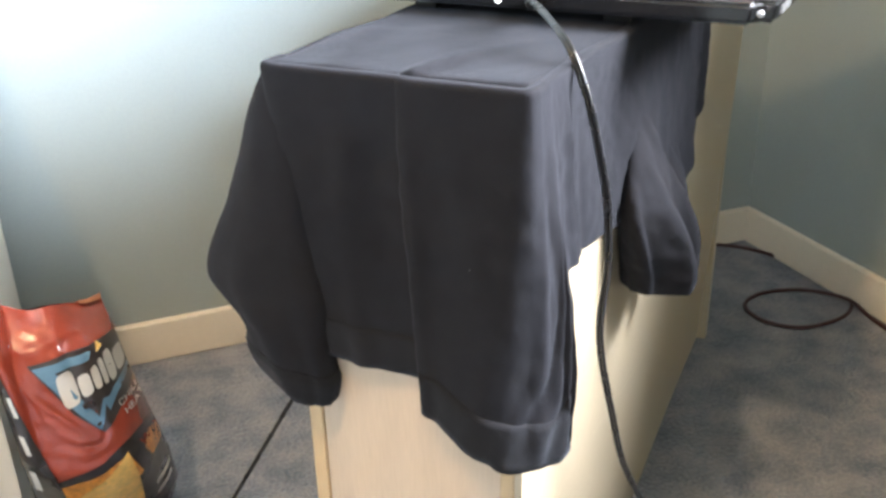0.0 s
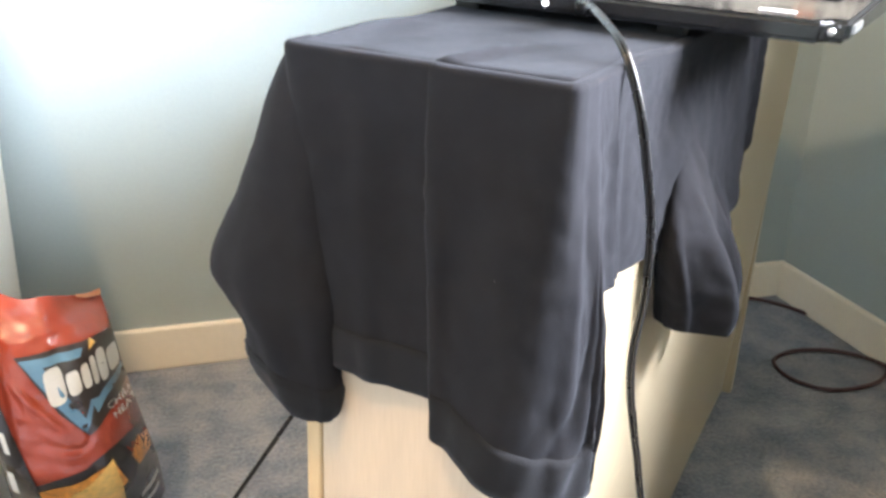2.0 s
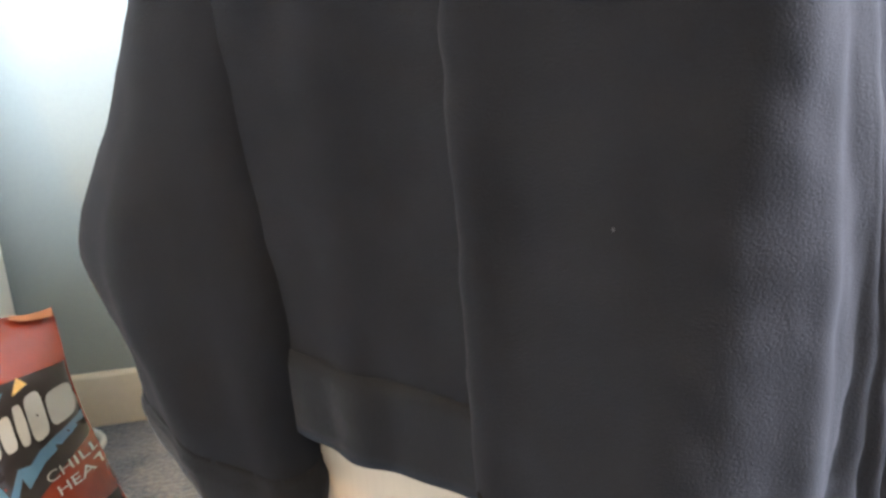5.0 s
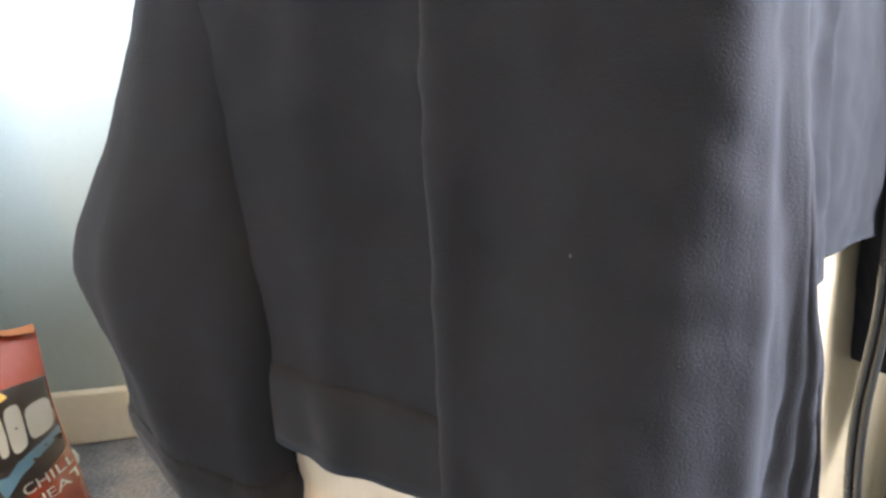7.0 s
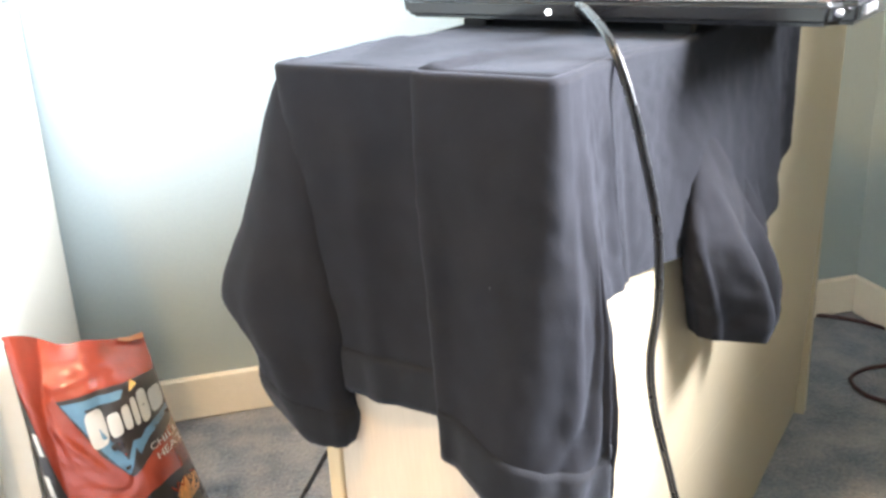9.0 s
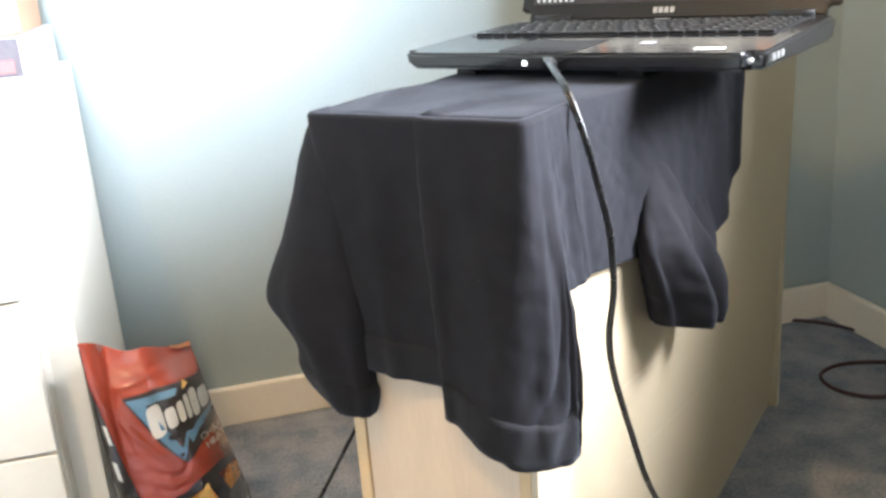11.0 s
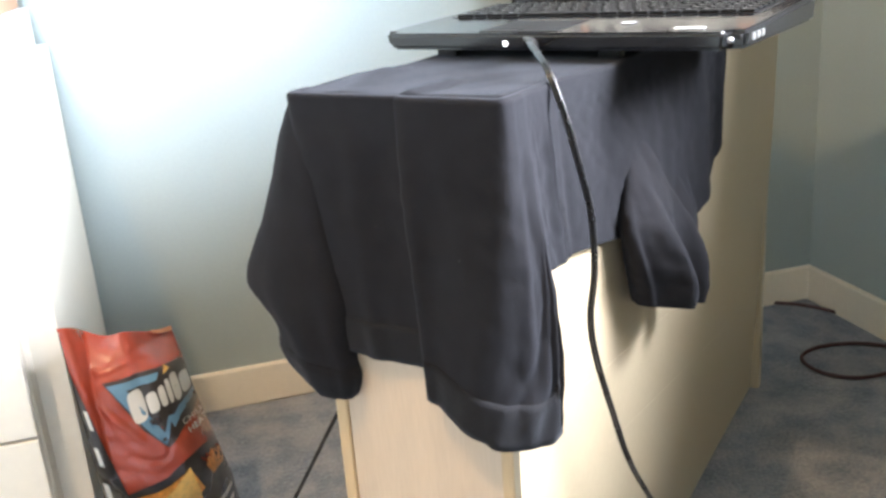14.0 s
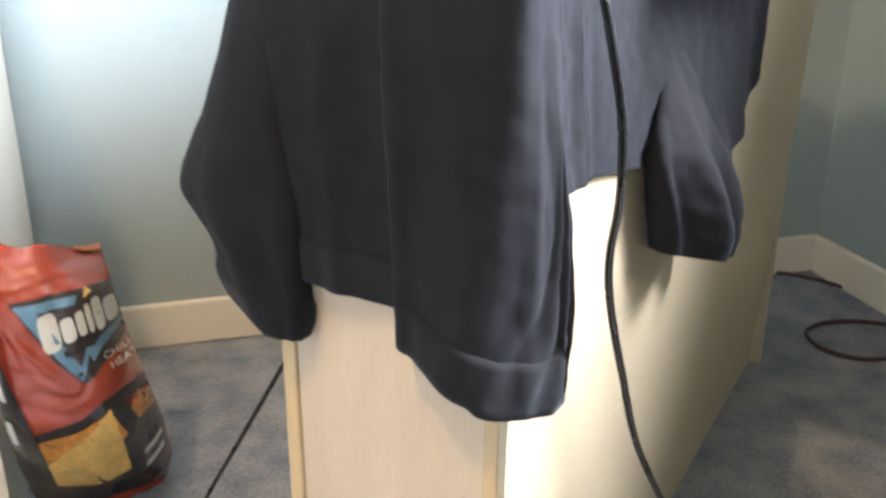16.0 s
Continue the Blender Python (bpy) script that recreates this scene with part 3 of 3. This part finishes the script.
b = box((LX0, 0.0, 0.004), (LX1, 0.012, LH), 0)
bmesh.ops.bevel(b, geom=[e for e in b.edges if abs((e.verts[0].co - e.verts[1].co).normalized().y) > 0.7], offset=0.014, segments=5, affect="EDGES")
bmesh.ops.bevel(b, geom=[e for e in b.edges if e.calc_face_angle(0) > 0.8], offset=0.002, segments=2, affect="EDGES")
shell = lid_part("lid_shell", b, LAP_BEZEL, "glossy black screen frame")
SX0, SX1, SZ0, SZ1 = LX0 + 0.017, LX1 - 0.017, 0.025, LH - 0.018
lid_part("display", box((SX0, -0.0012, SZ0), (SX1, 0.001, SZ1)), SCREEN_DARK, "lit laptop display", shell)


def patch(x0, x1, z0, z1, mat, name="screen_patch"):
    W_, H_ = SX1 - SX0, SZ1 - SZ0
    return lid_part(name, box((SX0 + x0 * W_, -0.0018, SZ0 + z0 * H_), (SX0 + x1 * W_, -0.0013, SZ0 + z1 * H_)), mat, "", shell)


patch(0.0, 1.0, 0.050, 0.088, SCREEN_WHITE, "task_strip")
for i in range(7):
    patch(0.015 + i * 0.022, 0.027 + i * 0.022, 0.016, 0.036, SCREEN_GREY, "icon_bar")
for i in range(5):
    patch(0.86 + i * 0.027, 0.875 + i * 0.027, 0.012, 0.034, SCREEN_GREY, "icon_bar")
for x0, w in ((0.09, 0.12), (0.30, 0.03), (0.37, 0.10), (0.57, 0.02), (0.62, 0.12), (0.87, 0.09)):
    for k in range(4):
        patch(x0, x0 + w * (1 - 0.15 * (k % 2)), 0.11 + 0.028 * k, 0.120 + 0.028 * k, SCREEN_WHITE, "text_bar")
patch(0.79, 0.845, 0.10, 0.155, SCREEN_ORANGE)
patch(0.24, 0.27, 0.11, 0.15, SCREEN_ORANGE)
patch(0.03, 0.97, 0.27, 0.93, SCREEN_GREY, "page_area")
for i in range(4):
    bx = LX0 + 0.185 + i * 0.0072
    lid_part("maker_mark", box((bx, -0.0006, 0.0115), (bx + 0.0052, 0.001, 0.0185)), LEGEND, "", shell)
for x in (LX0 + 0.05, LX1 - 0.05):
    b = bmesh.new()
    bmesh.ops.create_cone(b, cap_ends=True, segments=16, radius1=0.0065, radius2=0.0065, depth=0.05)
    for v in b.verts:
        v.co = Vector((v.co.z + x, v.co.x + LY1 - 0.004, v.co.y + ZR - 0.0005))
    lp("hinge", b, LAP_MATT, None, "", True)

# ---- cables ----
cable = thing("cable", (0.05, 0.09, 0.35), "black flat twin cable running from the laptop down to the floor", "cable")


def at(b, ob):
    o = ob.matrix_world.translation
    for v in b.verts:
        v.co -= o
    return b


main_line = [(-0.078, 0.262, 0.676), (-0.066, 0.215, 0.686), (-0.048, 0.168, 0.697), (-0.016, 0.115, 0.696), (0.014, 0.078, 0.683), (0.031, 0.070, 0.650), (0.040, 0.077, 0.605), (0.044, 0.090, 0.560), (0.046, 0.090, 0.510), (0.045, 0.081, 0.470), (0.046, 0.088, 0.430), (0.051, 0.110, 0.368), (0.056, 0.156, 0.275), (0.076, 0.240, 0.150), (0.115, 0.330, 0.040), (0.165, 0.385, 0.006), (0.260, 0.420, 0.005), (0.380, 0.380, 0.005)]
for dx in (-0.0016, 0.0016):
    part("cord", at(tube([(x + dx, y, z) for x, y, z in main_line], 0.0017, 150, 8), cable), CABLE, cable, smooth=True)
b = tube([(-0.080, 0.262, 0.676), (-0.073, 0.235, 0.682), (-0.063, 0.205, 0.689), (-0.051, 0.175, 0.693)], 0.0048, 14, 10)
part("plug", at(b, cable), LAP_MATT, cable, "moulded black plug", smooth=True)

loop_cable = thing("cable", (0.14, 1.06, 0.0), "thin dark red-black cable looped once on the carpet", "cable")
loop_line = [(-0.20, 1.10, 0.006), (-0.12, 1.25, 0.005), (-0.03, 1.298, 0.005), (0.07, 1.283, 0.005), (0.15, 1.225, 0.005), (0.205, 1.165, 0.005), (0.225, 1.115, 0.006), (0.207, 1.055, 0.006), (0.150, 1.000, 0.005), (0.085, 1.002, 0.005), (0.048, 1.050, 0.005), (0.072, 1.110, 0.005), (0.140, 1.148, 0.006), (0.215, 1.130, 0.011), (0.260, 1.080, 0.006), (0.310, 1.020, 0.005), (0.365, 0.915, 0.005), (0.430, 0.760, 0.005)]
part("cord", at(tube(loop_line, 0.0034, 170, 8), loop_cable), CABLE_DARK, loop_cable, smooth=True)

left_cable = thing("cable", (-0.38, 0.15, 0.0), "thin black cable slanting from the cabinet down to the carpet", "cable")
left_line = [(-0.215, 0.250, 0.640), (-0.204, 0.180, 0.560), (-0.206, 0.158, 0.470), (-0.232, 0.155, 0.395), (-0.287, 0.149, 0.300), (-0.346, 0.143, 0.200), (-0.405, 0.136, 0.100), (-0.452, 0.128, 0.024), (-0.490, 0.110, 0.004), (-0.540, 0.030, 0.004), (-0.560, -0.080, 0.004)]
part("cord", at(tube(left_line, 0.0026, 80, 8), left_cable), CABLE, left_cable, smooth=True)

white_cable = thing("cable", (-0.89, 0.35, 0.0), "short curl of white cable on the carpet by the skirting", "cable")
part("cord", at(tube([(-0.985, 0.285, 0.004), (-0.945, 0.325, 0.005), (-0.918, 0.350, 0.010), (-0.890, 0.364, 0.012), (-0.866, 0.362, 0.010), (-0.858, 0.350, 0.006), (-0.868, 0.340, 0.004)], 0.0042, 40, 8), white_cable), CABLE_WHITE, white_cable, smooth=True)

# ---- bag of crisps ----
BAG_N, BAG_U = Vector((0.8, -0.6, 0)), Vector((0.6, 0.8, 0))
BAG_AT = Vector((-0.625, 0.130, 0.0))
BH = 0.330
BAG_FRONT = Vector((0.20, -0.50, 0.80))
bag = thing("crisp_bag", BAG_AT, "opened red foil bag of spicy tortilla chips standing on the carpet", "crisp bag")
LEFT = [(0.0, -0.060), (0.15, -0.072), (0.4, -0.082), (0.7, -0.087), (1.0, -0.092)]
RIGHT = [(0.0, 0.092), (0.10, 0.103), (0.25, 0.098), (0.5, 0.080), (0.7, 0.066), (0.9, 0.056), (1.0, 0.050)]


def bag_point(u, v, side=1, off=0.0):
    """u from -1 to 1 across, v from 0 to 1 up; side 1 front, -1 back."""
    l, r = place_of(LEFT, v), place_of(RIGHT, v)
    x = lerp(l, r, (u + 1) / 2)
    full = 0.047 * max(0.0, 1 - abs(u) ** 2.6) ** 0.7 * max(0.0, 1 - v ** 3.2) ** 0.8 * (0.62 + 0.38 * smooth01(v * 5))
    full += 0.006 * (1 - abs(u) ** 3)
    wr = noise.noise(Vector((x * 26, v * 9, side * 3))) * 0.0045 + noise.noise(Vector((x * 45, v * 12, side))) * 0.0012 + noise.noise(Vector((x * 70 + v * 14, v * 26, side * 5))) * 0.0010
    wr -= 0.0035 * max(0.0, 1 - abs(noise.noise(Vector((x * 13 + 5, v * 4.5 + x * 9, side * 7)))) * 9)
    if side > 0:
        wr += 0.0045 * max(0.0, 1 - abs((BH * v - 0.262) + 1.15 * (x + 0.085)) / 0.009) * smooth01((x + 0.09) * 60) * smooth01((0.0 - x) * 40)
        wr += 0.0035 * max(0.0, 1 - abs((BH * v - 0.285) - 0.35 * (x + 0.03)) / 0.008) * smooth01((x + 0.07) * 30)
    d = side * (full + off) + wr * (1 - abs(u) ** 4) * (1 if side > 0 else 0.5)
    d += 0.010 * math.sin((x + 0.02) * 40) * smooth01((v - 0.86) * 7)
    z = BH * v - 0.010 * smooth01((v - 0.9) * 10) * math.exp(-((x + 0.035) / 0.02) ** 2) - 0.010 * v * (x + 0.02) / 0.07
    p = BAG_AT + BAG_U * x + BAG_N * d + Vector((0, 0, max(0.0, z)))
    # the filled front swells forwards and upwards, and the left edge stands forward of the right
    fore = lerp(1.0 if side > 0 else 0.2, 0.5, max(0.0, u) ** 4)
    swell = 0.10 * smooth01(z / 0.12) * (1 - smooth01((z - 0.25) / 0.09) * (0.25 + 0.75 * smooth01(u))) * fore
    swell = max(swell, 0.12 * smooth01(-u * 1.1) * smooth01(z / 0.16))
    return p + (BAG_FRONT - p) * swell - BAG_AT


def bag_sheet(u0, u1, v0, v1, nu, nv, side=1, off=0.0):
    return grid([[bag_point(lerp(u0, u1, i / nu), lerp(v0, v1, j / nv), side, off) for i in range(nu + 1)] for j in range(nv + 1)])


part("front", bag_sheet(-0.985, 1, 0.0, 1, 60, 90), RED, bag, "glossy red printed front", True)
part("back", bag_sheet(-1, 1, 0.0, 0.975, 40, 60, -1), BLACKFILM, bag, "black printed back", True)
part("top_seal", grid([[bag_point(lerp(-1, 1, i / 60), 0.985 + 0.015 * j, 1, 0.001) for i in range(61)] for j in range(2)]), RED, bag, "creased top edge")


def decal(name, poly, mat, off=0.0012, fine=0.004, label=""):
    """A printed shape on the bag's front, from its outline in metres across and up."""
    b = bmesh.new()
    f = b.faces.new([b.verts.new((x, z, 0)) for x, z in poly])
    bmesh.ops.triangulate(b, faces=[f])
    for _ in range(4):
        long = [e for e in b.edges if e.calc_length() > fine * 2]
        if not long:
            break
        bmesh.ops.subdivide_edges(b, edges=long, cuts=1)
        bmesh.ops.triangulate(b, faces=b.faces)
    return wrap(name, b, mat, off, label)


def wrap(name, b, mat, off, label=""):
    for v in b.verts:
        x, z = v.co.x, v.co.y
        t = max(0.0, min(1.0, (z + 0.010 * (z / BH) * (x + 0.02) / 0.07) / BH))
        l, r = place_of(LEFT, t), place_of(RIGHT, t)
        v.co = bag_point(max(-0.99, min(0.99, 2 * (x - l) / (r - l) - 1)), t, 1, off)
    return part(name, b, mat, bag, label, True)


def words(text, x, z, size, slope, mat, off, name, shear=0.0):
    """Words printed on the bag with the built-in font."""
    cu = bpy.data.curves.new(name, "FONT")
    cu.body, cu.size, cu.shear, cu.resolution_u = text, size, shear, 3
    tmp = bpy.data.objects.new(name, cu)
    me = bpy.data.meshes.new_from_object(tmp)
    b = bmesh.new()
    b.from_mesh(me)
    bpy.data.objects.remove(tmp)
    bpy.data.curves.remove(cu)
    bpy.data.meshes.remove(me)
    turn = Matrix.Rotation(slope, 4, "Z")
    for v in b.verts:
        v.co = turn @ v.co + Vector((x, z, 0))
    return wrap(name, b, mat, off)


# dark lower half with a flame picture, a pointed gold chip, a triangular mark and a slanting white mark
decal("dark_print", [(-0.074, 0.012), (0.098, 0.012), (0.096, 0.150), (0.060, 0.146), (0.035, 0.136), (0.010, 0.118), (-0.020, 0.112), (-0.045, 0.102), (-0.078, 0.092)], BLACKFILM, 0.0008)
decal("flame_print", [(-0.066, 0.085), (-0.030, 0.098), (0.010, 0.106), (0.040, 0.120), (0.055, 0.090), (0.030, 0.070), (-0.02, 0.060), (-0.06, 0.050)], LOGO_FLAME, 0.0013)
decal("chip_picture", [(0.040, 0.124), (0.048, 0.090), (0.052, 0.048), (0.020, 0.036), (-0.045, 0.040), (-0.056, 0.056), (-0.02, 0.080), (0.015, 0.100)], LOGO_GOLD, 0.0018, label="gold printed tortilla chip")
decal("flame_print", [(0.062, 0.118), (0.072, 0.135), (0.090, 0.128), (0.088, 0.108), (0.070, 0.102)], LOGO_FLAME, 0.0013)
decal("mark_black", [(-0.050, 0.266), (0.030, 0.274), (0.072, 0.276), (0.074, 0.212), (0.018, 0.160), (-0.012, 0.196)], LOGO_BLACK, 0.0010)
decal("mark_blue", [(-0.046, 0.262), (0.022, 0.266), (0.018, 0.256), (-0.022, 0.252), (0.006, 0.200), (0.016, 0.184), (0.024, 0.204), (0.033, 0.204), (0.040, 0.214), (0.070, 0.232), (0.066, 0.222), (0.042, 0.202), (0.030, 0.186), (0.026, 0.196), (0.016, 0.164), (-0.010, 0.200)], LOGO_BLUE, 0.0018, label="blue triangular printed mark")
for x, w, h, z in ((-0.012, 0.018, 0.036, 0.228), (0.008, 0.013, 0.023, 0.229), (0.022, 0.008, 0.023, 0.234), (0.0315, 0.0055, 0.027, 0.238), (0.041, 0.009, 0.031, 0.241), (0.0545, 0.012, 0.023, 0.243)):
    ring = []
    for k in range(16):
        a = 2 * math.pi * k / 16
        ca, sa = math.cos(a), math.sin(a)
        px, pz = math.copysign(abs(ca) ** 0.55, ca) * w * 0.57, math.copysign(abs(sa) ** 0.55, sa) * h * 0.62
        ring.append((x + px - 0.12 * pz, z + pz + 0.3 * px))
    decal("mark_white", ring, LOGO_WHITE, 0.0026, 0.006, "white slanting printed stroke")
decal("mark_gold", [(0.028, 0.262), (0.037, 0.268), (0.030, 0.276)], LOGO_GOLD, 0.0026)
words("CHILLI", 0.042, 0.184, 0.0125, 0.26, LOGO_WHITE, 0.0016, "flavour_word")
words("HEAT", 0.048, 0.171, 0.0125, 0.26, LOGO_WHITE, 0.0016, "flavour_word")
words("WIN", 0.060, 0.120, 0.016, 0.30, RED, 0.0022, "offer_word")
for k in range(2):
    decal("small_print", [(0.070, 0.062 - 0.016 * k), (0.094, 0.076 - 0.016 * k), (0.094, 0.070 - 0.016 * k), (0.070, 0.056 - 0.016 * k)], LOGO_WHITE, 0.0016)
decal("dark_edge", [(-0.0895, 0.285), (-0.085, 0.2), (-0.080, 0.1), (-0.064, 0.012), (-0.026, 0.012), (-0.040, 0.08), (-0.060, 0.16), (-0.079, 0.24)], BLACKFILM, 0.0022, label="black printed side of the bag")
for k in range(3):
    z = 0.225 - 0.055 * k
    decal("small_print", [(-0.081 + 0.003 * k, z), (-0.076 + 0.004 * k, z), (-0.072 + 0.004 * k, z - 0.028), (-0.077 + 0.003 * k, z - 0.028)], LOGO_WHITE, 0.0030)
# pale torn lip of the film at the top corner
rows = []
for i in range(13):
    a = i / 12
    q = bag_point(lerp(0.62, 1.0, a), 0.998, 1, 0.0015)
    rows.append([q + Vector((0, 0, 0.0005)), q + BAG_N * 0.004 + Vector((0, 0, 0.004 + 0.004 * a)), q + BAG_N * 0.008 + Vector((0, 0, 0.002))])
part("torn_lip", grid(rows), TORN, bag, "pale orange torn lip")
# print on the dark gusset
for k in range(4):
    z = 0.235 - 0.038 * k
    rows = []
    for j in range(4):
        v = (z - 0.022 * j / 3) / BH
        rows.append([bag_point(-0.93 + 0.03 * i, v, -1, 0.0012) for i in range(3)])
    part("small_print", grid(rows), LOGO_WHITE, bag)

# ---- white chest of drawers ----
DN, DM, DZ, DLEN = 0.52, -1.403, 0.675, 0.80
dres = thing("chest_of_drawers", room(DM - DLEN / 2, 0.02 + (DN - 0.02) / 2), "white laminate chest of drawers against the wall", "chest of drawers", turn=ANG)
hw, hd = DLEN / 2, (DN - 0.02) / 2
b = box((-hw, -hd + 0.0182, 0.0), (hw, hd, DZ - 0.0205), 0)
bmesh.ops.bevel(b, geom=[e for e in b.edges if abs((e.verts[0].co - e.verts[1].co).normalized().z) > 0.7 and e.verts[0].co.x > 0 and e.verts[0].co.y < 0], offset=0.036, segments=12, affect="EDGES")
part("carcass", b, WHITE_UNIT, dres)
b = box((-hw, -hd, DZ - 0.02), (hw, hd, DZ), 0)
bmesh.ops.bevel(b, geom=[e for e in b.edges if abs((e.verts[0].co - e.verts[1].co).normalized().z) > 0.7 and e.verts[0].co.x > 0 and e.verts[0].co.y < 0], offset=0.036, segments=12, affect="EDGES")
part("top_board", b, WHITE_UNIT, dres)
for z0, z1 in ((0.02, 0.258), (0.262, 0.451), (0.455, 0.648)):
    part("drawer", box((-hw + 0.09, -hd, z0), (hw - 0.038, -hd + 0.0175, z1), 0.002), WHITE_UNIT, dres)
    # dark strip that puts the slit's shade into colour
    part("shadow_gap", box((-hw + 0.088, -hd + 0.0162, z1 + 0.0005), (hw - 0.042, -hd + 0.0178, z1 + 0.0045)), DARK_GAP, dres)

# ---- boxes on the chest ----
pack = thing("carton", room(-1.49, 0.16, DZ), "small silver-grey carton with a dark printed front", "carton", turn=ANG)
part("carton_body", box((-0.10, -0.10, 0.0), (0.075, 0.10, 0.058), 0.002), PACK_GREY, pack)
part("printed_front", box((-0.094, -0.1012, 0.004), (0.056, -0.0995, 0.054)), PACK_DARK, pack, "dark printed front")
part("print_patch", box((0.020, -0.1020, 0.010), (0.046, -0.1013, 0.026), 0.0003), PACK_RED, pack)
card = thing("cardboard_box", room(-1.50, 0.17, DZ + 0.0585), "plain brown cardboard box on the silver carton", "cardboard box", turn=ANG)
part("box_body", box((-0.11, -0.10, 0.0), (0.075, 0.09, 0.12), 0.002), CARD, card)
part("box_flap", box((-0.11, -0.10, 0.1205), (0.075, -0.006, 0.123), 0.001), CARD, card)
part("box_flap", box((-0.11, -0.004, 0.1205), (0.075, 0.09, 0.123), 0.001), CARD, card)
